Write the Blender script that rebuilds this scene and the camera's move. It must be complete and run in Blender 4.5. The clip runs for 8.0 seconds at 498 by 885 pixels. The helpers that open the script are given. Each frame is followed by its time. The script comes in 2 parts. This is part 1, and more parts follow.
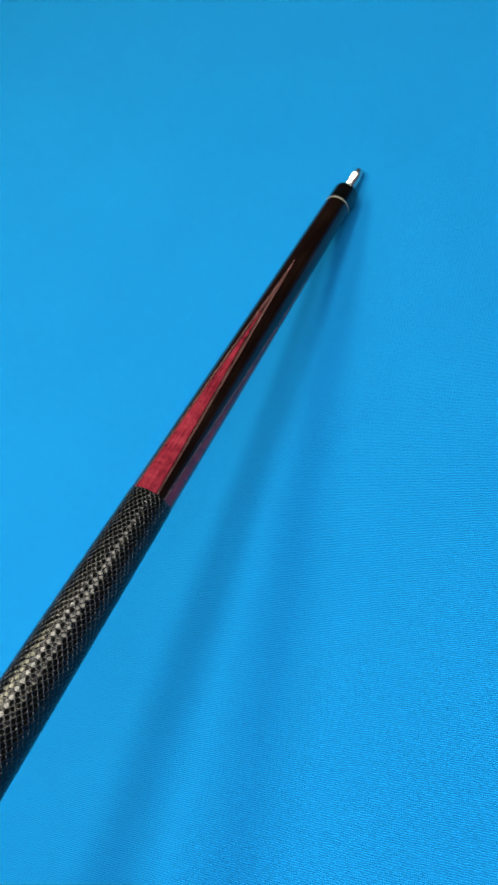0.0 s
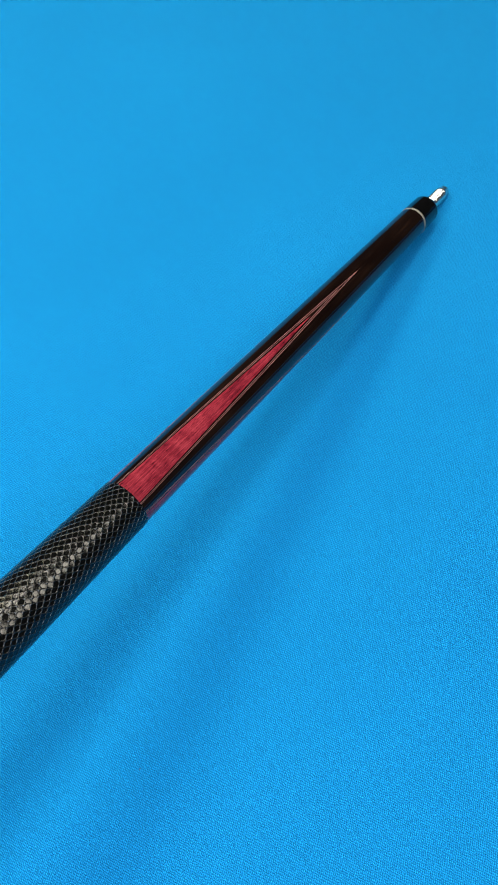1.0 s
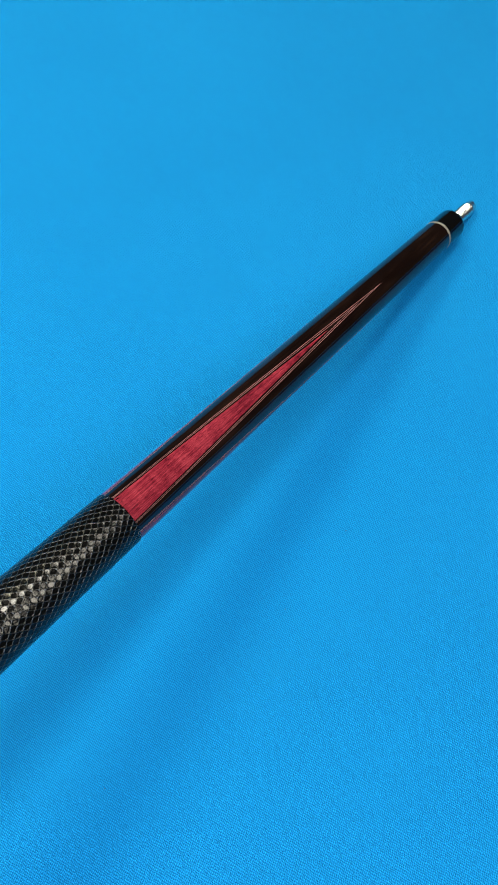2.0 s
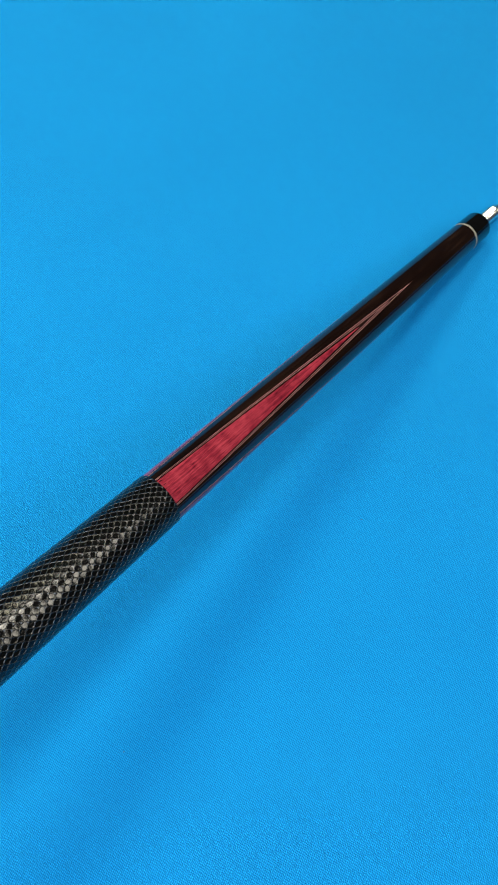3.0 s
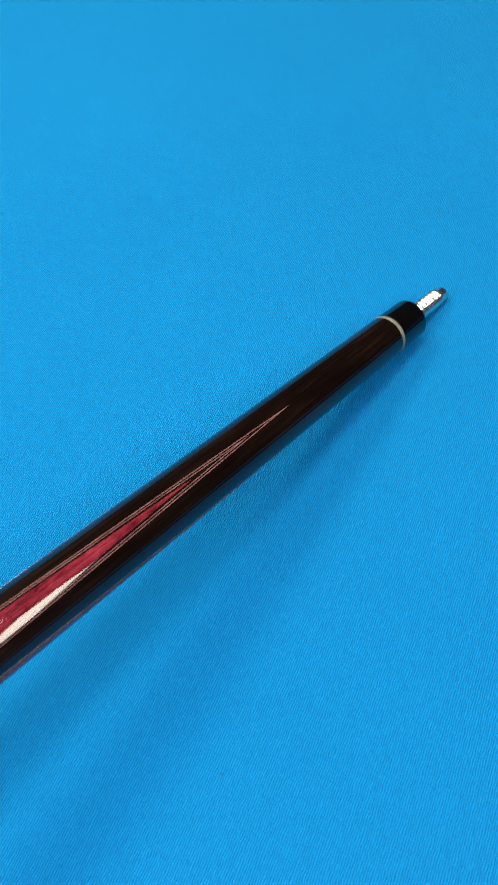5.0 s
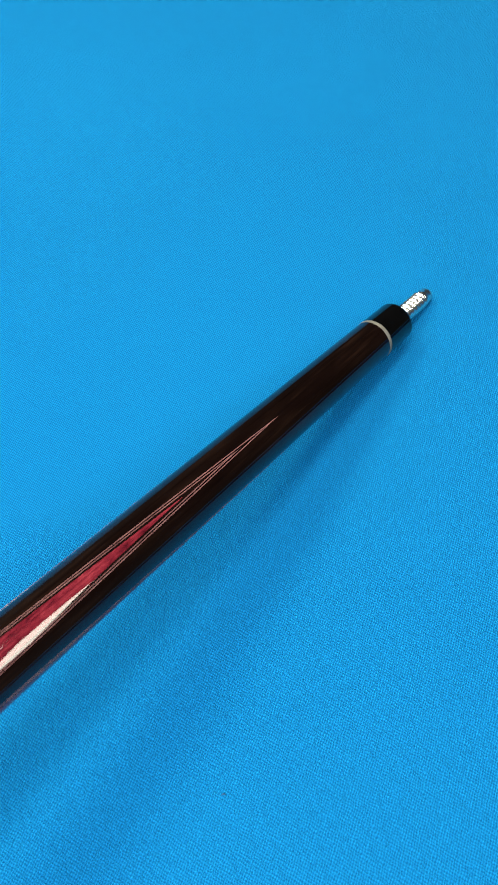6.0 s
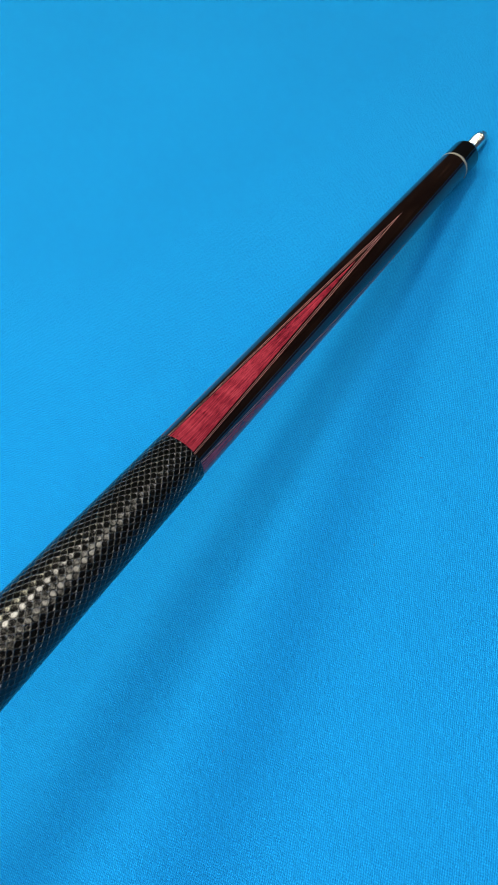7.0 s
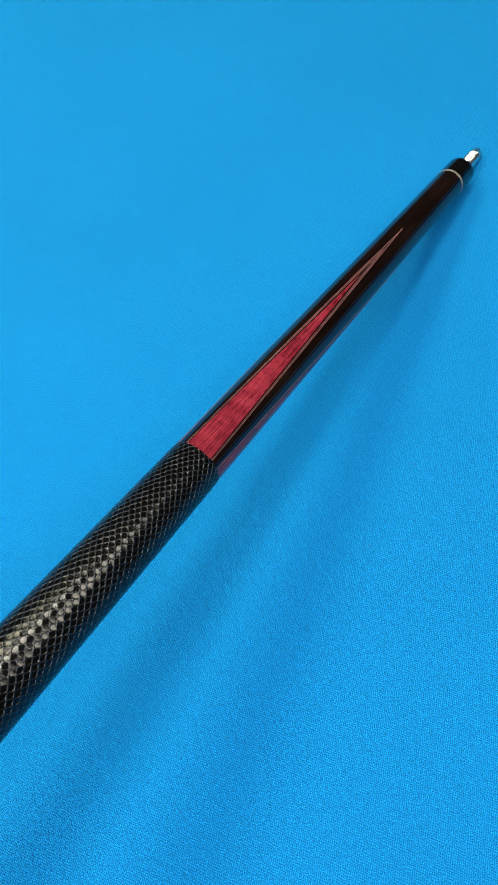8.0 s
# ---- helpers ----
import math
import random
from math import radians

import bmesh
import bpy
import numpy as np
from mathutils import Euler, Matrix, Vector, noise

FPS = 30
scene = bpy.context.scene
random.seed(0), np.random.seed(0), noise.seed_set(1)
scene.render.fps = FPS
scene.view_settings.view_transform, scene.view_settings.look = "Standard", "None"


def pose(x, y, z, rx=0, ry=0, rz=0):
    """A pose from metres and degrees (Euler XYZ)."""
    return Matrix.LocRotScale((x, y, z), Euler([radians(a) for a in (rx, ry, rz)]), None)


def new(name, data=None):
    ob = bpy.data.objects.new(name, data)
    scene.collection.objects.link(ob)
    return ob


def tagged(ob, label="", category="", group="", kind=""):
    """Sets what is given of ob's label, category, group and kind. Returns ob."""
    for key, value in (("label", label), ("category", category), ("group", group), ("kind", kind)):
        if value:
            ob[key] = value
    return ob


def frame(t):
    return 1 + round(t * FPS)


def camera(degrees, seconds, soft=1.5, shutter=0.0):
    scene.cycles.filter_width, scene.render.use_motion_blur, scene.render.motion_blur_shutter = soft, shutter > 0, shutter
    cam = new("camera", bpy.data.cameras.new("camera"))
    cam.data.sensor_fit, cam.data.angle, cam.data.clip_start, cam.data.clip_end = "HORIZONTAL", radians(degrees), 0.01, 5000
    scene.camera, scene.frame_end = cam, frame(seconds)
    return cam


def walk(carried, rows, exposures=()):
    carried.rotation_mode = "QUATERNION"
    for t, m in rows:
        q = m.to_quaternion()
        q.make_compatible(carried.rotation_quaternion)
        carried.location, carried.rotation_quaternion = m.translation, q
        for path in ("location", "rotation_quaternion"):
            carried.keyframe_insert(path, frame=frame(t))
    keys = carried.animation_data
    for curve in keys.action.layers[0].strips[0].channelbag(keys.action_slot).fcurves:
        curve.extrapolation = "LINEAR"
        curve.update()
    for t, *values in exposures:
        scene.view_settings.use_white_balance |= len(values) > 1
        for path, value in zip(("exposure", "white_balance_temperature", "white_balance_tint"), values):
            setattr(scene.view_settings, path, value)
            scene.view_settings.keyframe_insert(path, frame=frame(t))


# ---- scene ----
LENS = 40.45
cam = camera(LENS, 8.0, soft=1.5, shutter=0.15)
# a small real aperture, focused on the cue's near half
cam.data.dof.use_dof, cam.data.dof.focus_distance, cam.data.dof.aperture_fstop = True, 0.345, 30
PATH = [
    (0.0, pose(0.2466, -0.3906, 0.4218, 27.70, 22.21, 22.46)),
    (0.2, pose(0.2152, -0.3517, 0.4320, 19.98, 14.39, 25.48)),
    (0.5, pose(0.1568, -0.3512, 0.4059, 16.70, 2.15, 32.53)),
    (0.8, pose(0.1479, -0.3521, 0.4214, 21.88, 3.75, 36.49)),
    (1.0, pose(0.1330, -0.3600, 0.4089, 24.30, 3.69, 36.47)),
    (1.5, pose(0.1349, -0.3607, 0.4102, 24.08, 5.01, 36.41)),
    (1.7, pose(0.1137, -0.3477, 0.4003, 23.27, 2.14, 39.02)),
    (2.8, pose(0.0818, -0.3508, 0.4041, 19.75, -3.35, 42.32)),
    (3.0, pose(0.0710, -0.3654, 0.4148, 19.20, -4.32, 43.34)),
    (3.5, pose(0.0480, -0.3767, 0.4166, 16.31, -6.56, 46.11)),
    (4.0, pose(0.0704, -0.3617, 0.4077, 18.99, -3.64, 44.41)),
    (4.5, pose(0.1247, -0.2895, 0.3452, 27.27, 4.83, 42.59)),
    (5.0, pose(0.1006, -0.2129, 0.3060, 26.96, 2.27, 43.80)),
    (5.2, pose(0.0806, -0.1877, 0.3036, 24.19, -1.14, 44.63)),
    (6.3, pose(0.1003, -0.2433, 0.3070, 26.84, 2.68, 39.35)),
    (6.5, pose(0.1096, -0.2851, 0.3392, 24.75, 3.98, 38.04)),
    (7.0, pose(0.1534, -0.3901, 0.3684, 27.77, 11.17, 33.57)),
    (7.5, pose(0.1624, -0.4186, 0.3887, 28.47, 13.00, 32.50)),
    (8.0, pose(0.1347, -0.3981, 0.3941, 26.17, 7.80, 33.53)),
]
walk(cam, PATH, exposures=[(0.0, -0.08), (8.0, -0.08)])

# ---- light: ceiling panels over the table, warm ahead and to one side; cool fills added behind ----
world = bpy.data.worlds.new("room_air")
scene.world = world
world.use_nodes = True
world.node_tree.nodes["Background"].inputs["Color"].default_value = (0.9, 0.95, 1.0, 1)
world.node_tree.nodes["Background"].inputs["Strength"].default_value = 0.05


def area_panel(name, x, y, z, turn, sx, sy, watts, colour):
    lamp = bpy.data.lights.new(name, "AREA")
    lamp.shape, lamp.size, lamp.size_y = "RECTANGLE", sx, sy
    lamp.energy, lamp.color = watts, colour
    ob = new(name, lamp)
    ob.matrix_world = pose(x, y, z, 0, 0, turn)
    return ob


CEILING = 1.62
WHITE = (1.0, 0.94, 0.80)
WARM = (1.0, 0.94, 0.66)
# tone of the last three panels, added fills that brighten and cool the shadows
COOL_FILL = (0.80, 0.91, 1.07)
# x, y, turn, width, length, watts, tone
PANELS_AND_FILLS = ((-0.20, -0.16, 0, 0.30, 1.00, 36, WHITE), (-1.08, -0.30, 0, 0.50, 1.05, 55, WARM), (0.985, 0.445, -14, 0.92, 0.32, 18, WHITE),
          (0.55, -1.30, 0, 1.10, 1.00, 66, COOL_FILL), (-0.55, -1.75, 0, 1.00, 1.00, 34, COOL_FILL), (-1.95, -1.00, 0, 0.90, 1.20, 17, COOL_FILL))
for px, py, turn, wide, long, watts, tone in PANELS_AND_FILLS:
    area_panel("panel_or_fill_light", px, py, CEILING - 0.03, turn, wide, long, watts, tone)


# ---- materials ----
def shader(name):
    m = bpy.data.materials.new(name)
    m.use_nodes = True
    return m, m.node_tree, m.node_tree.nodes["Principled BSDF"]


def node(tree, kind, **values):
    n = tree.nodes.new(kind)
    for key, value in values.items():
        n.inputs[key].default_value = value
    return n


def mapped(tree, scale, turn=(0, 0, 0)):
    """Object coordinates, turned (degrees) and scaled."""
    co = tree.nodes.new("ShaderNodeTexCoord")
    mp = node(tree, "ShaderNodeMapping", Scale=scale, Rotation=[radians(a) for a in turn])
    tree.links.new(co.outputs["Object"], mp.inputs["Vector"])
    return mp.outputs["Vector"]


def noise_tex(tree, vector, scale, detail=4.0, rough=0.55):
    n = node(tree, "ShaderNodeTexNoise", Scale=scale, Detail=detail, Roughness=rough)
    tree.links.new(vector, n.inputs["Vector"])
    return n.outputs["Fac"]


def ramp(tree, fac, stops):
    r = tree.nodes.new("ShaderNodeValToRGB")
    e = r.color_ramp.elements
    while len(e) < len(stops):
        e.new(0.5)
    for el, (pos, col) in zip(e, stops):
        el.position, el.color = pos, (*col, 1)
    tree.links.new(fac, r.inputs["Fac"])
    return r.outputs["Color"]


def maths(tree, op, a, b=None, c=None):
    n = tree.nodes.new("ShaderNodeMath")
    n.operation = op
    for i, v in enumerate((a, b, c)):
        if v is None:
            continue
        if isinstance(v, (int, float)):
            n.inputs[i].default_value = v
        else:
            tree.links.new(v, n.inputs[i])
    return n.outputs[0]


def bump(tree, bsdf, height, distance, strength=1.0):
    b = node(tree, "ShaderNodeBump", Distance=distance, Strength=strength)
    tree.links.new(height, b.inputs["Height"])
    tree.links.new(b.outputs["Normal"], bsdf.inputs["Normal"])


RIB, STITCH = 0.00100, 0.00114       # spacing of the ribs and of the stitches along them
WEAVE_TURN = 8      # degrees from the table's length to the ribs of the weave


def cloth_material():
    """Bright blue worsted billiard cloth: a fine twill of ribs and slanting stitches, uneven threads, faint nap."""
    m, t, b = shader("billiard_cloth")
    v = mapped(t, (1, 1, 1), (0, 0, WEAVE_TURN))
    sep = t.nodes.new("ShaderNodeSeparateXYZ")
    t.links.new(v, sep.inputs[0])
    fine = noise_tex(t, mapped(t, (1, 1, 1)), 520.0, 3.0, 0.6)
    soft = noise_tex(t, mapped(t, (1, 1, 1)), 9.0, 4.0)
    drift = noise_tex(t, mapped(t, (1, 1, 1)), 240.0, 2.0)
    wob = maths(t, "MULTIPLY_ADD", drift, 7.5, maths(t, "MULTIPLY", fine, 3.0))
    px = maths(t, "ADD", wob, maths(t, "MULTIPLY", sep.outputs[0], 2 * math.pi / RIB))
    py = maths(t, "ADD", wob, maths(t, "MULTIPLY", sep.outputs[1], 2 * math.pi / STITCH))
    rib = maths(t, "SINE", px)
    # neighbouring ribs are shifted by part of a stitch, so that the stitches run aslant
    stitch = maths(t, "SINE", maths(t, "ADD", py, maths(t, "MULTIPLY", px, 0.12)))
    # threads of uneven thickness along the ribs, and fuzz
    thread = noise_tex(t, mapped(t, (1, 0.30, 1), (0, 0, WEAVE_TURN)), 1250.0, 2.0, 0.6)
    fuzz = noise_tex(t, mapped(t, (1, 1, 1)), 1500.0, 3.0, 0.7)
    h = maths(t, "ADD", maths(t, "MULTIPLY", rib, 0.78), maths(t, "MULTIPLY", stitch, 0.74))
    h = maths(t, "ADD", h, maths(t, "MULTIPLY_ADD", thread, 1.4, -0.7))
    h = maths(t, "ADD", h, maths(t, "MULTIPLY_ADD", fuzz, 1.2, -0.6))
    # rib and stitch heights also tint the colour, painting shade between the threads
    fac = maths(t, "MULTIPLY_ADD", h, 0.31, maths(t, "MULTIPLY_ADD", soft, 0.16, 0.42))
    col = ramp(t, fac, [(0.0, (0.0010, 0.071, 0.200)), (0.5, (0.0023, 0.120, 0.298)), (1.0, (0.0048, 0.175, 0.391))])
    t.links.new(col, b.inputs["Base Color"])
    b.inputs["Roughness"].default_value = 0.95
    b.inputs["Specular IOR Level"].default_value = 0.05
    b.inputs["Sheen Weight"].default_value = 0.04
    b.inputs["Sheen Tint"].default_value = (0.1, 0.6, 1.0, 1)
    bump(t, b, h, 0.00022, 0.85)
    return m


def lacquer(b, rough=0.06):
    b.inputs["Coat Weight"].default_value = 1.0
    b.inputs["Coat Roughness"].default_value = rough
    b.inputs["Coat IOR"].default_value = 1.52
    b.inputs["Specular IOR Level"].default_value = 0.0


def dark_wood():
    m, t, b = shader("ebony_lacquered")
    grain = noise_tex(t, mapped(t, (1, 0.03, 1)), 900.0, 6.0, 0.65)
    cloud = noise_tex(t, mapped(t, (1, 0.25, 1)), 90.0, 3.0)
    fac = maths(t, "MULTIPLY_ADD", grain, 0.6, maths(t, "MULTIPLY", cloud, 0.46))
    col = ramp(t, fac, [(0.35, (0.0014, 0.0006, 0.0006)), (0.55, (0.0036, 0.0017, 0.0013)), (0.8, (0.0125, 0.0060, 0.0038))])
    t.links.new(col, b.inputs["Base Color"])
    b.inputs["Roughness"].default_value = 0.45
    lacquer(b, 0.05)
    return m


def red_wood():
    """Red-dyed figured maple: fine lengthwise grain, short dark pores, and broad soft mottles across."""
    m, t, b = shader("red_dyed_maple")
    grain = noise_tex(t, mapped(t, (1, 0.022, 1)), 1500.0, 5.0, 0.72)
    pores = noise_tex(t, mapped(t, (1, 0.10, 1)), 3200.0, 3.0, 0.8)
    curl = noise_tex(t, mapped(t, (0.45, 1.0, 0.45)), 170.0, 2.0, 0.5)
    blot = noise_tex(t, mapped(t, (1, 0.5, 1)), 60.0, 3.0)
    fac = maths(t, "ADD", maths(t, "MULTIPLY", grain, 0.36), maths(t, "MULTIPLY", pores, 0.38))
    fac = maths(t, "ADD", fac, maths(t, "MULTIPLY_ADD", curl, 0.16, maths(t, "MULTIPLY", blot, 0.18)))
    col = ramp(t, fac, [(0.42, (0.016, 0.0014, 0.0032)), (0.53, (0.088, 0.0068, 0.0125)), (0.65, (0.190, 0.023, 0.032))])
    t.links.new(col, b.inputs["Base Color"])
    b.inputs["Roughness"].default_value = 0.4
    lacquer(b, 0.05)
    return m


def veneer_wood():
    m, t, b = shader("pale_veneer")
    grain = noise_tex(t, mapped(t, (1, 0.05, 1)), 1800.0, 4.0, 0.7)
    col = ramp(t, grain, [(0.3, (0.070, 0.028, 0.028)), (0.55, (0.145, 0.068, 0.066)), (0.75, (0.21, 0.110, 0.104))])
    t.links.new(col, b.inputs["Base Color"])
    b.inputs["Roughness"].default_value = 0.4
    lacquer(b, 0.05)
    return m


SCALES, SCALE_PITCH = 28, 0.0044      # pressed scales round the wrap; their length along it
WARPS = ((0.026, 1.57, 2.31, 0.4), (0.020, -3.37, 1.73, 1.9), (0.016, 2.69, -4.13, 3.1))


def leather():
    m, t, b = shader("black_embossed_leather")
    fine = noise_tex(t, mapped(t, (1, 1, 1)), 2600.0, 4.0, 0.6)
    wear = noise_tex(t, mapped(t, (1, 1, 1)), 120.0, 4.0)
    # thin rounded ridges run between the plates, slightly dull
    sep = t.nodes.new("ShaderNodeSeparateXYZ")
    t.links.new(mapped(t, (1, 1, 1)), sep.inputs[0])
    u0 = maths(t, "MULTIPLY", maths(t, "ARCTAN2", sep.outputs[0], sep.outputs[2]), SCALES / (2 * math.pi))
    v0 = maths(t, "DIVIDE", sep.outputs[1], SCALE_PITCH)
    # uneven scales: the net of the pattern is pushed to and fro
    u, v = u0, v0
    for amp, fu, fv, ph in WARPS:
        arg = maths(t, "ADD", maths(t, "MULTIPLY", u0, fu), maths(t, "MULTIPLY_ADD", v0, fv, ph))
        u = maths(t, "MULTIPLY_ADD", maths(t, "SINE", arg), amp, u)
        v = maths(t, "MULTIPLY_ADD", maths(t, "COSINE", maths(t, "MULTIPLY", arg, 1.37)), amp * 0.8, v)
    da = maths(t, "PINGPONG", maths(t, "ADD", u, v), 0.5)
    db = maths(t, "PINGPONG", maths(t, "SUBTRACT", u, v), 0.5)
    ca, cb = maths(t, "SUBTRACT", 0.5, da), maths(t, "SUBTRACT", 0.5, db)
    cell = maths(t, "SQRT", maths(t, "ADD", maths(t, "MULTIPLY", ca, ca), maths(t, "MULTIPLY", cb, cb)))

    def step(value, low, high):
        r = t.nodes.new("ShaderNodeMapRange")
        r.interpolation_type = "SMOOTHSTEP"
        r.inputs["From Min"].default_value, r.inputs["From Max"].default_value = low, high
        t.links.new(value, r.inputs["Value"])
        return r.outputs["Result"]

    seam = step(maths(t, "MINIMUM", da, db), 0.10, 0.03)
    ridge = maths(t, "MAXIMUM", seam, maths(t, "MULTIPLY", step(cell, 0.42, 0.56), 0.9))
    # ridge colour is lifted to paint in the light the ridges catch
    glint_mask = maths(t, "MULTIPLY", maths(t, "POWER", maths(t, "MAXIMUM", ridge, 0.0), 2.0), maths(t, "MULTIPLY_ADD", wear, 0.8, 0.5))
    t.links.new(ramp(t, glint_mask, [(0.15, (0.0008, 0.0008, 0.0008)), (0.9, (0.007, 0.0066, 0.0060))]), b.inputs["Base Color"])
    rgh = maths(t, "ADD", maths(t, "MULTIPLY_ADD", wear, 0.08, 0.09), maths(t, "MULTIPLY", glint_mask, 0.20))
    t.links.new(rgh, b.inputs["Roughness"])
    b.inputs["Specular IOR Level"].default_value = 0.32
    dish = maths(t, "MULTIPLY", maths(t, "MULTIPLY", cell, cell), 0.38)
    bump(t, b, maths(t, "ADD", dish, maths(t, "MULTIPLY_ADD", fine, 0.10, ridge)), 0.00019, 1.0)
    return m


def plain(name, colour, rough, metal=0.0, coat=False, wear=0.12):
    m, t, b = shader(name)
    n = noise_tex(t, mapped(t, (1, 1, 1)), 240.0, 4.0)
    lo = [c * (1 - wear) for c in colour]
    hi = [min(1, c * (1 + wear)) for c in colour]
    t.links.new(ramp(t, n, [(0.35, lo), (0.65, hi)]), b.inputs["Base Color"])
    t.links.new(maths(t, "MULTIPLY_ADD", n, 0.1, max(0.02, rough - 0.05)), b.inputs["Roughness"])
    b.inputs["Metallic"].default_value = metal
    if coat:
        lacquer(b, 0.05)
    return m


CLOTH = cloth_material()
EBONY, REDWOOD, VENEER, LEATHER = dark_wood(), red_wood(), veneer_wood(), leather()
COLLAR = plain("black_phenolic", (0.0012, 0.0012, 0.0013), 0.3, coat=True)
SILVER = plain("silver_ring_metal", (0.125, 0.117, 0.095), 0.5, 0.25)
STEEL = plain("polished_steel", (0.74, 0.71, 0.65), 0.24, 1.0, wear=0.05)
RUBBER = plain("black_rubber", (0.02, 0.02, 0.02), 0.7)
WALL = plain("painted_wall", (0.045, 0.045, 0.047), 0.9)
CEIL = plain("dark_ceiling_paint", (0.035, 0.035, 0.035), 0.9)
FLOOR = plain("dark_floor", (0.12, 0.11, 0.10), 0.6)
TABLE = plain("dark_table_wood", (0.06, 0.035, 0.02), 0.4)


# ---- mesh helpers ----
def mesh_object(name, verts, faces, material, parent=None, label="", smooth=True):
    me = bpy.data.meshes.new(name)
    me.from_pydata(verts, [], faces)
    me.materials.append(material)
    if smooth:
        me.shade_smooth()
    me.update()
    ob = new(name, me)
    if parent is not None:
        ob.parent = parent
    if label:
        ob["label"] = label
    return ob


def lathe(profile, n=96):
    """Verts and faces of a turned solid along y: profile of (y, radius), closed at both ends."""
    verts, faces = [], []
    for y, r in profile:
        for i in range(n):
            a = 2 * math.pi * i / n
            verts.append((r * math.sin(a), y, r * math.cos(a)))
    for k in range(len(profile) - 1):
        for i in range(n):
            j = (i + 1) % n
            faces.append((k * n + i, k * n + j, (k + 1) * n + j, (k + 1) * n + i))
    faces.append(tuple(reversed(range(n))))
    faces.append(tuple(range((len(profile) - 1) * n, len(profile) * n)))
    return verts, faces


def sharp_rims(ob, degrees=35):
    ob.data.set_sharp_from_angle(angle=radians(degrees))
    return ob


def box(name, x0, x1, y0, y1, z0, z1, material, parent=None):
    bm = bmesh.new()
    bmesh.ops.create_cube(bm, size=1, matrix=Matrix.LocRotScale(((x0 + x1) / 2, (y0 + y1) / 2, (z0 + z1) / 2), None, (x1 - x0, y1 - y0, z1 - z0)))
    me = bpy.data.meshes.new(name)
    bm.to_mesh(me)
    bm.free()
    me.materials.append(material)
    ob = new(name, me)
    if parent is not None:
        ob.parent = parent
    return ob


# ---- the room, closed round the table ----
FLOOR_Z = -0.80
RX, RY = 2.6, 3.0
tagged(box("floor", -RX, RX, -RY, RY, FLOOR_Z - 0.1, FLOOR_Z, FLOOR), "plain dark floor under the billiard table", "floor", kind="structure")
tagged(box("ceiling", -RX, RX, -RY, RY, CEILING, CEILING + 0.1, CEIL), "plain dark painted ceiling with light panels", "ceiling", kind="structure")
for nm, b in (("wall_north", (-RX, RX, RY, RY + 0.1)), ("wall_south", (-RX, RX, -RY - 0.1, -RY)),
              ("wall_east", (RX, RX + 0.1, -RY, RY)), ("wall_west", (-RX - 0.1, -RX, -RY, RY))):
    tagged(box(nm, *b, FLOOR_Z, CEILING, WALL), "plain dark painted wall of the room", "wall", kind="structure")

# ---- the table: a cloth-covered bed on a dark body ----
TABLE_TURN = 28
table = tagged(new("billiard_table"), "billiard table bed covered with bright blue ribbed cloth", "table")
table.matrix_world = pose(-0.35, -0.19, FLOOR_Z, 0, 0, TABLE_TURN)
TL, TW = 1.27, 0.635
box("table_body", -TW + 0.02, TW - 0.02, -TL + 0.02, TL - 0.02, 0, 0.74, TABLE, table)


def swept(name, section, length, m, material, label):
    """A bar along y with the given (x, z) section, mitred at 45 degrees."""
    verts, n = [], len(section)
    for sgn in (-1, 1):
        for x, z in section:
            verts.append((x, sgn * (length + x), z))
    faces = [(i, (i + 1) % n, n + (i + 1) % n, n + i) for i in range(n)]
    faces += [tuple(reversed(range(n))), tuple(range(n, 2 * n))]
    ob = mesh_object(name, verts, faces, material, table, label, smooth=False)
    ob.matrix_basis = m
    return ob


# the section leans inwards to a nose above the cloth; x points away from the bed
CUSHION = [(0.022, 0.0), (0.05, 0.0), (0.05, 0.046), (0.03, 0.045), (0.004, 0.0385), (0.0, 0.036), (0.001, 0.033), (0.018, 0.018)]
RAIL = [(0.051, -0.09), (0.17, -0.09), (0.175, -0.08), (0.175, 0.038), (0.168, 0.046), (0.051, 0.046)]
for turn, dist, half in ((0, TW, TL), (180, TW, TL), (90, TL, TW), (270, TL, TW)):
    place = pose(0, 0, 0.80, 0, 0, turn) @ pose(dist - 0.001, 0, 0)
    swept("cushion", CUSHION, half, place, CLOTH, "blue cloth-covered cushion")
    swept("rail", RAIL, half, place, TABLE, "dark wooden rail")


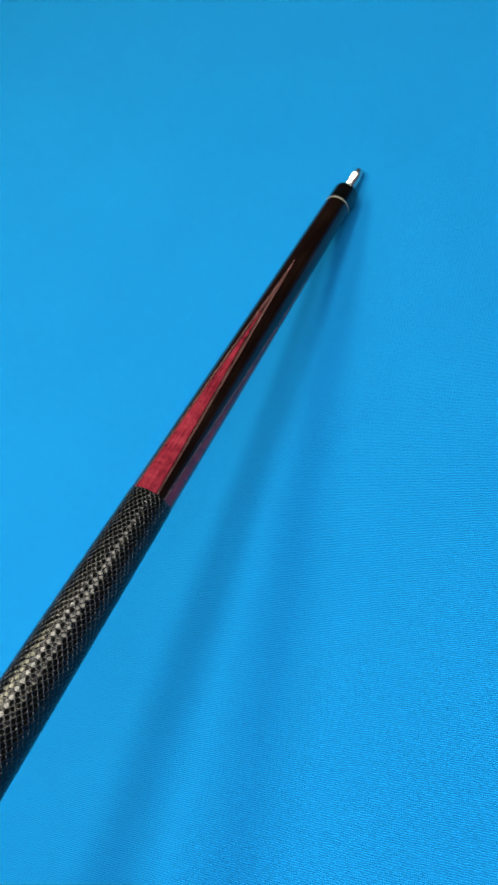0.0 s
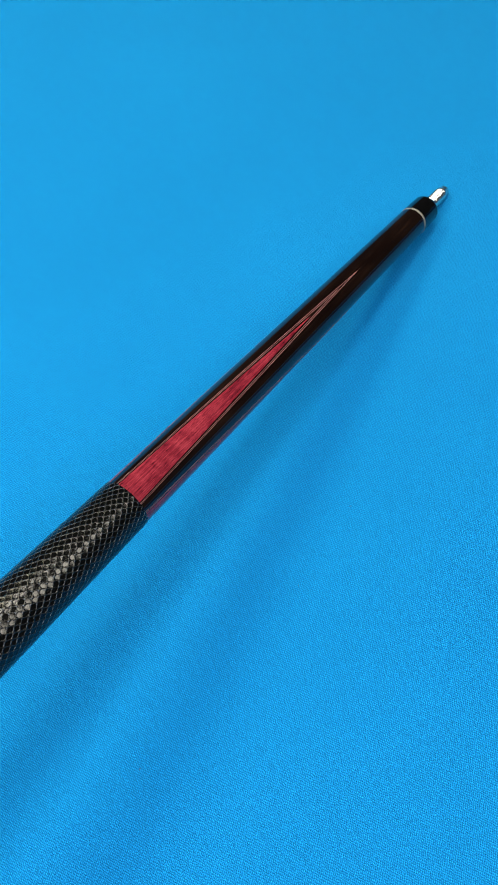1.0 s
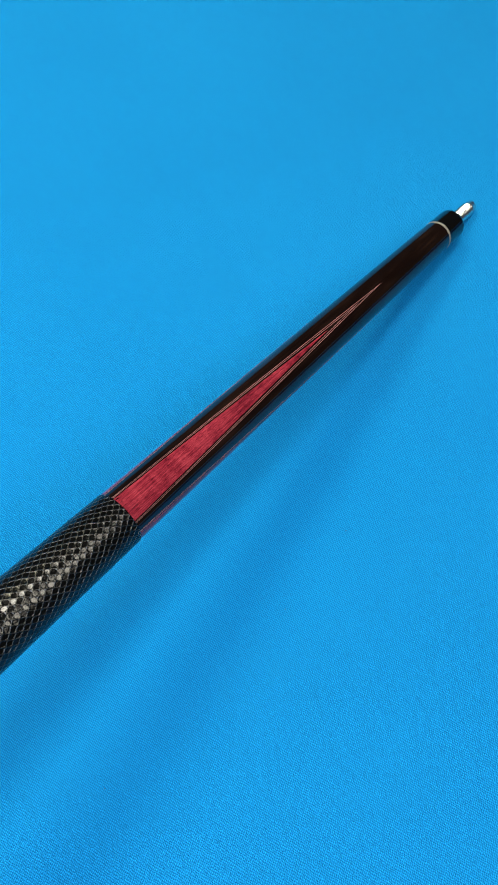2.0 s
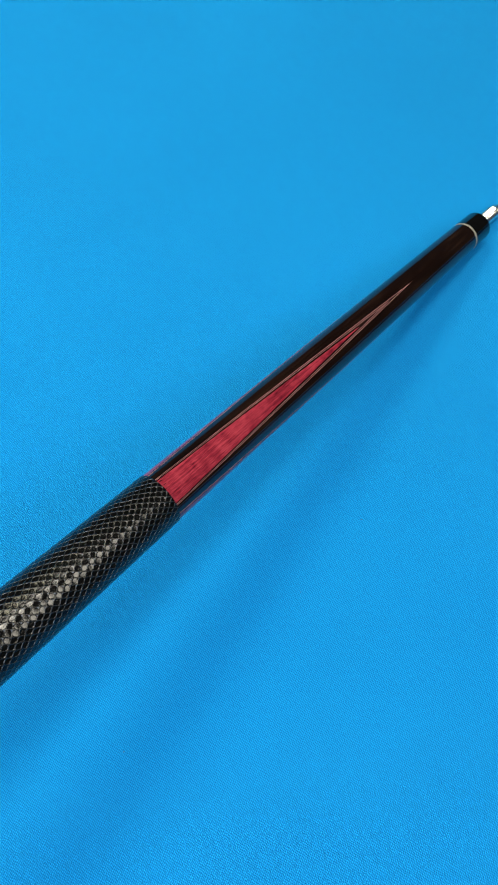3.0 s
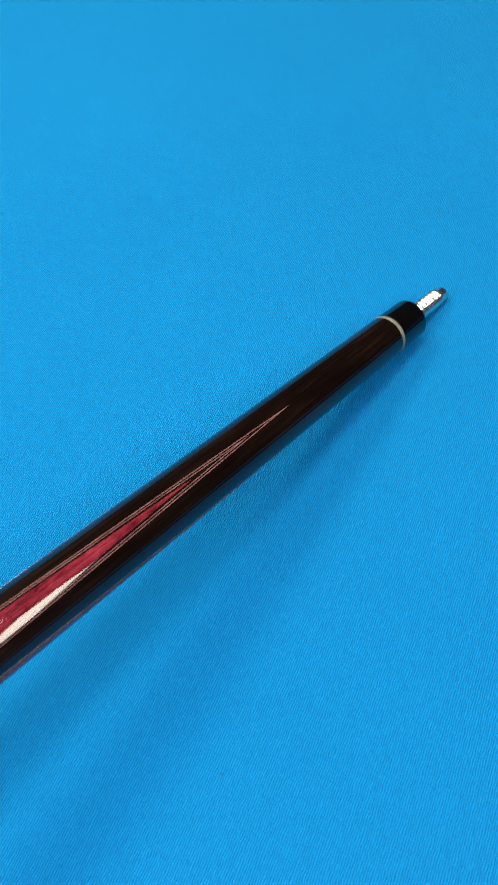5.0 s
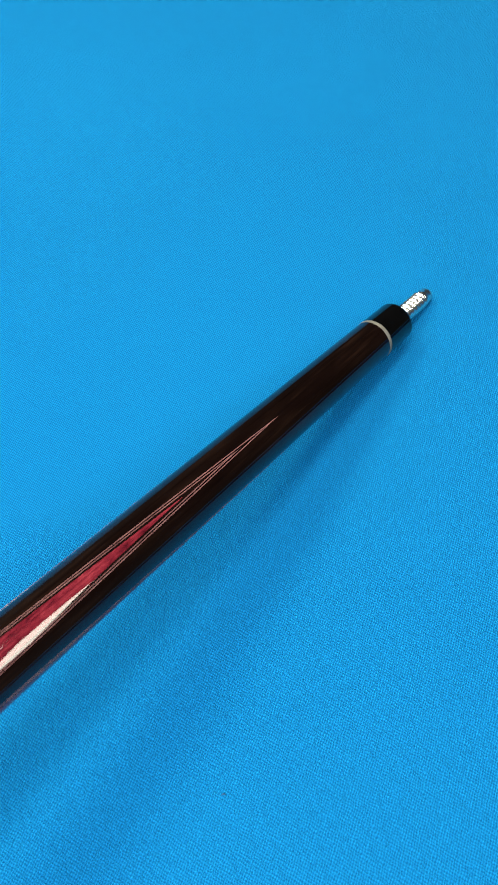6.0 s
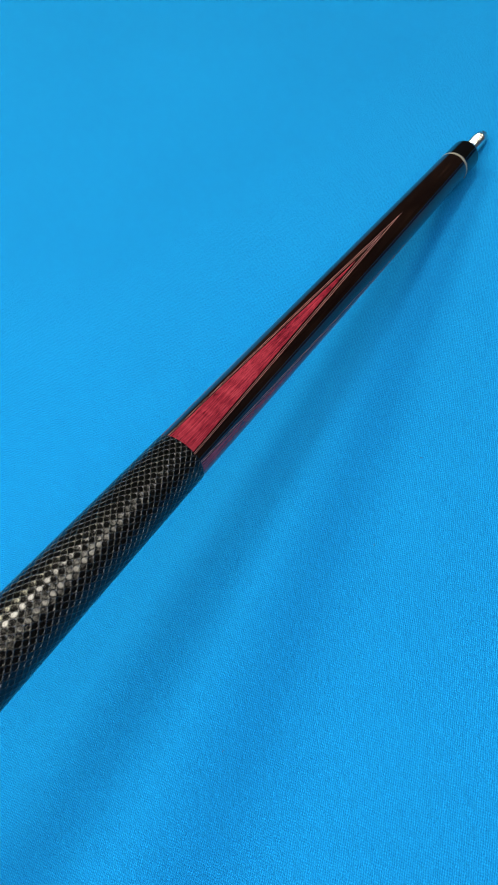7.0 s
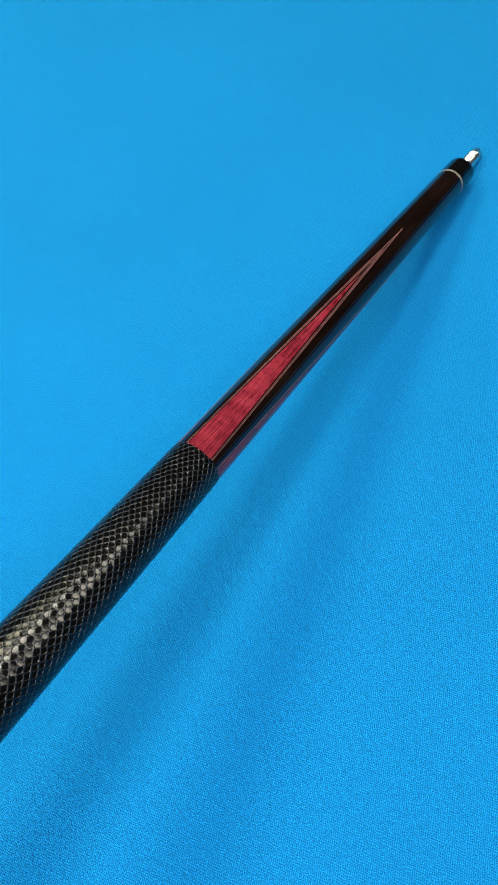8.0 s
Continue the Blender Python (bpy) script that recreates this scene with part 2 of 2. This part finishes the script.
def cloth_sheet():
    """The cloth, stretched over the bed, with a rounded, folded-down border and a barely uneven lie."""
    nx, ny = 64, 128
    verts, faces = [], []
    for j in range(ny + 1):
        for i in range(nx + 1):
            x, y = -TW + 2 * TW * i / nx, -TL + 2 * TL * j / ny
            z = 0.80 - 0.00003 - 0.00003 * math.sin(x * 9 + 1) * math.cos(y * 7)
            verts.append((x, y, z))
    w = nx + 1
    for j in range(ny):
        for i in range(nx):
            faces.append((j * w + i, j * w + i + 1, (j + 1) * w + i + 1, (j + 1) * w + i))
    rim = [i for i in range(w)] + [j * w + nx for j in range(1, ny + 1)] + [ny * w + i for i in range(nx - 1, -1, -1)] + [j * w for j in range(ny - 1, 0, -1)]
    base = len(verts)
    for k in rim:
        x, y, _ = verts[k]
        verts.append((x * 1.004, y * 1.002, 0.795))
    for k in rim:
        x, y, _ = verts[k]
        verts.append((x * 1.004, y * 1.002, 0.745))
    m = len(rim)
    for a in range(m):
        c = (a + 1) % m
        faces.append((rim[c], rim[a], base + a, base + c))
        faces.append((base + c, base + a, base + m + a, base + m + c))
    faces.append(tuple(base + m + a for a in reversed(range(m))))
    return mesh_object("cloth", verts, faces, CLOTH, table, "bright blue ribbed billiard cloth", smooth=True)


sharp_rims(cloth_sheet(), 20)

# ---- the cue butt ----
JOINT_R, GRIP_R = 0.0108, 0.01405       # radius at the joint ring and where the wrap begins
RING, FACE, PIN_END = 0.3060, 0.3277, 0.3587
VEN_LEN, HALF = 0.2228, 0.00862          # length of a point with its veneers; half its width at the wrap
WRAP_STEP, WRAP_TAPER = 0.00036, 0.01539


def wood_r(y):
    return GRIP_R + (JOINT_R - GRIP_R) * y / RING


cue = tagged(new("billiard_cue"), "dark lacquered cue butt, red inlaid points, on blue cloth", "billiard cue")
cue.matrix_world = pose(-0.00000, -0.31856, 0.09056, -14.300, 11.638, -2.944)

forearm = mesh_object("forearm", *lathe([(-0.002, wood_r(0)), (0.0, wood_r(0))] + [(RING * k / 24, wood_r(RING * k / 24)) for k in range(1, 24)] + [(RING - 0.0011, wood_r(RING - 0.0011))], 128),
                      EBONY, cue, "near-black lacquered wood with brown grain")
sharp_rims(forearm)


def band_patch(name, spans, material, parent, label, lift, rows):
    """A thin inlaid band on the forearm. spans(y): list of (from, to) across, in metres along the round."""
    verts, faces = [], []
    cols = 7
    for side in range(len(spans(0.0))):
        start = len(verts)
        for y in rows:
            a, b = spans(y)[side]
            r = wood_r(y)
            for c in range(cols + 2):
                f = min(max((c - 1) / (cols - 1), 0), 1)
                ang = (a + (b - a) * f) / r
                rr = r - 0.0004 if c in (0, cols + 1) else r + lift
                verts.append((rr * math.sin(ang), y, rr * math.cos(ang)))
        w = cols + 2
        for k in range(len(rows) - 1):
            for c in range(w - 1):
                p = start + k * w + c
                faces.append((p, p + w, p + w + 1, p + 1))
    return sharp_rims(mesh_object(name, verts, faces, material, parent, label), 40)


CORE_LEN = 0.1635


def edge(y, inset):
    """Half width of a point at y, set in from its outline."""
    return max(0.0, HALF * (1 - y / VEN_LEN) - inset * (0.58 + 0.42 * min(1.0, y / CORE_LEN)))


def point_rows(inset, n=60):
    end = VEN_LEN * (1 - inset / HALF)
    return [end * k / n for k in range(n)] + [end - 0.00015, end]


LINES = ((0.0, 0.00036), (0.00098, 0.00132))
CORE = 0.0023
core_rows = point_rows(CORE)
red = band_patch("inlaid_point", lambda y: [(-edge(y, CORE), edge(y, CORE))], REDWOOD, forearm, "red-dyed figured maple", 0.00005, core_rows)
lines = []
for a, b in LINES:
    lines.append(band_patch("veneer", lambda y, a=a, b=b: [(-edge(y, a), -edge(y, b)), (edge(y, b), edge(y, a))], VENEER, forearm, "thin pale veneer line", 0.00004, point_rows(a, 90)))
for k in range(1, 4):
    for src in (red, *lines):
        ob = new(src.name.split(".")[0], src.data)
        ob.parent = forearm
        ob["label"] = src["label"]
        ob.matrix_basis = pose(0, 0, 0, 0, 90 * k, 0)

# ring of silver between two hairlines, black collar, threaded pin
ring = mesh_object("joint_ring", *lathe([(RING - 0.0011, 0.0100), (RING - 0.0011, 0.01078), (RING - 0.0010, 0.01084), (RING - 0.0003, 0.01084), (RING - 0.00022, 0.01077), (RING + 0.00012, 0.01077), (RING + 0.0002, 0.01084), (RING + 0.0010, 0.01084), (RING + 0.0011, 0.01078), (RING + 0.0011, 0.0100)], 128), SILVER, cue, "dull silver double ring")
sharp_rims(ring)
collar = mesh_object("joint_collar", *lathe([(RING + 0.0011, 0.0106), (RING + 0.0012, 0.01078), (RING + 0.004, 0.01076), (FACE - 0.0020, 0.01064), (FACE - 0.0016, 0.01062), (FACE - 0.0008, 0.01045), (FACE - 0.0002, 0.0099), (FACE, 0.0093), (FACE, 0.0046)], 128), COLLAR, cue, "glossy black collar")
sharp_rims(collar, 50)


def threaded_pin():
    n, verts, faces = 48, [], []
    y0, y1, tip = FACE - 0.003, FACE + 0.0262, PIN_END + 0.0022
    ys = [y0 + (y1 - y0) * k / 130 for k in range(131)]
    prof = [(y1 + 0.0006, 0.0043), (tip - 0.0030, 0.0042), (tip - 0.0018, 0.0040), (tip - 0.0008, 0.0034), (tip - 0.0002, 0.0026), (tip, 0.0016)]
    for y in ys:
        for i in range(n):
            ph = (y / 0.0034 - i / n) % 1.0
            bite = 0.5 + 0.5 * math.cos(2 * math.pi * ph)
            fade = min(1.0, max(0.0, (y1 - y) / 0.0018))
            r = 0.0050 - 0.0011 * fade * bite - 0.0005 * (1 - fade)
            a = 2 * math.pi * i / n
            verts.append((r * math.sin(a), y, r * math.cos(a)))
    for y, r in prof:
        for i in range(n):
            a = 2 * math.pi * i / n
            verts.append((r * math.sin(a), y, r * math.cos(a)))
    k = len(ys) + len(prof)
    for j in range(k - 1):
        for i in range(n):
            h = (i + 1) % n
            faces.append((j * n + i, j * n + h, (j + 1) * n + h, (j + 1) * n + i))
    faces.append(tuple(range((k - 1) * n, k * n)))
    return mesh_object("joint_pin", verts, faces, STEEL, cue, "polished steel threaded joint pin")


threaded_pin()

WRAP_END = -0.31


def wrap_r(y):
    return GRIP_R + WRAP_STEP - WRAP_TAPER * y


def leather_wrap():
    """Black leather with a pressed scale pattern: staggered plates between crossing grooves."""
    nt, ny = SCALES * 14, int(-WRAP_END / 0.00030)
    th = np.arange(nt) * (2 * np.pi / nt)
    ys = np.concatenate([[0.0, -0.00012], np.linspace(-0.0004, WRAP_END, ny)])
    T, Y = np.meshgrid(th, ys)
    u0, v0 = ((T + np.pi) % (2 * np.pi) - np.pi) * SCALES / (2 * np.pi), Y / SCALE_PITCH
    u, v = u0.copy(), v0.copy()
    for amp, fu, fv, ph in WARPS:
        arg = u0 * fu + v0 * fv + ph
        u += amp * np.sin(arg)
        v += 0.8 * amp * np.cos(1.37 * arg)
    a, b = (u + v) % 1.0, (u - v) % 1.0
    cell = np.sqrt((a - 0.5) ** 2 + (b - 0.5) ** 2)
    rise = np.clip((cell - 0.36) / 0.20, 0, 1)
    rise = rise * rise * (3 - 2 * rise)
    R = (GRIP_R + WRAP_STEP - WRAP_TAPER * Y) - 0.00005 + 0.00005 * rise
    R[0] = GRIP_R - 0.0006
    R[1] = GRIP_R + WRAP_STEP - 0.00016
    co = np.stack([R * np.sin(T), Y, R * np.cos(T)], -1).reshape(-1, 3)
    rows = len(ys)
    idx = np.arange(rows * nt).reshape(rows, nt)
    nxt = np.roll(idx, -1, 1)
    quads = np.stack([idx[:-1], idx[1:], nxt[1:], nxt[:-1]], -1).reshape(-1, 4)
    me = bpy.data.meshes.new("leather_wrap")
    me.vertices.add(len(co))
    me.vertices.foreach_set("co", co.ravel())
    me.loops.add(quads.size)
    me.loops.foreach_set("vertex_index", quads.ravel().astype(np.int32))
    me.polygons.add(len(quads))
    me.polygons.foreach_set("loop_start", np.arange(0, quads.size, 4, dtype=np.int32))
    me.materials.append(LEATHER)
    me.update(calc_edges=True)
    me.shade_smooth()
    ob = new("leather_wrap", me)
    ob.parent = cue
    ob["label"] = "black leather pressed with a small scale pattern"
    return ob


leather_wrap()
butt_r = wrap_r(WRAP_END)
sleeve = mesh_object("butt_sleeve", *lathe([(WRAP_END, butt_r - 0.0003), (-0.36, butt_r + 0.0003), (-0.4, butt_r + 0.0004)], 96), EBONY, cue, "near-black lacquered wood")
sharp_rims(sleeve)
bumper = mesh_object("bumper", *lathe([(-0.4, butt_r - 0.001), (-0.412, butt_r - 0.0015), (-0.416, butt_r - 0.004), (-0.417, butt_r - 0.008)], 64), RUBBER, cue, "black rubber bumper")


# ---- tiny dark fibres lying on the cloth ----
LINT = plain("dark_fibre", (0.01, 0.06, 0.14), 0.9)


def fibre(x, y, turn, size):
    verts, faces, n = [], [], 8
    for k in range(7):
        f = k / 6
        px, py, pz = size * (f - 0.5), 0.25 * size * math.sin(3.0 * f), 0.00022 + 0.0002 * math.sin(math.pi * f)
        r = 0.00018 * (0.4 + math.sin(math.pi * f))
        for i in range(n):
            a = 2 * math.pi * i / n
            verts.append((px, py + r * math.cos(a), pz + r * math.sin(a)))
    for k in range(6):
        for i in range(n):
            j = (i + 1) % n
            faces.append((k * n + i, k * n + j, (k + 1) * n + j, (k + 1) * n + i))
    faces += [tuple(reversed(range(n))), tuple(range(6 * n, 7 * n))]
    ob = mesh_object("lint_fibre", verts, faces, LINT)
    ob.matrix_world = pose(x, y, 0, 0, 0, turn)
    return tagged(ob, "tiny dark lint fibre lying on blue cloth", "lint", "lint on the cloth")


fibre(0.081, -0.226, 40, 0.0017)
fibre(0.083, -0.286, 110, 0.0013)
fibre(0.070, -0.420, 75, 0.0014)
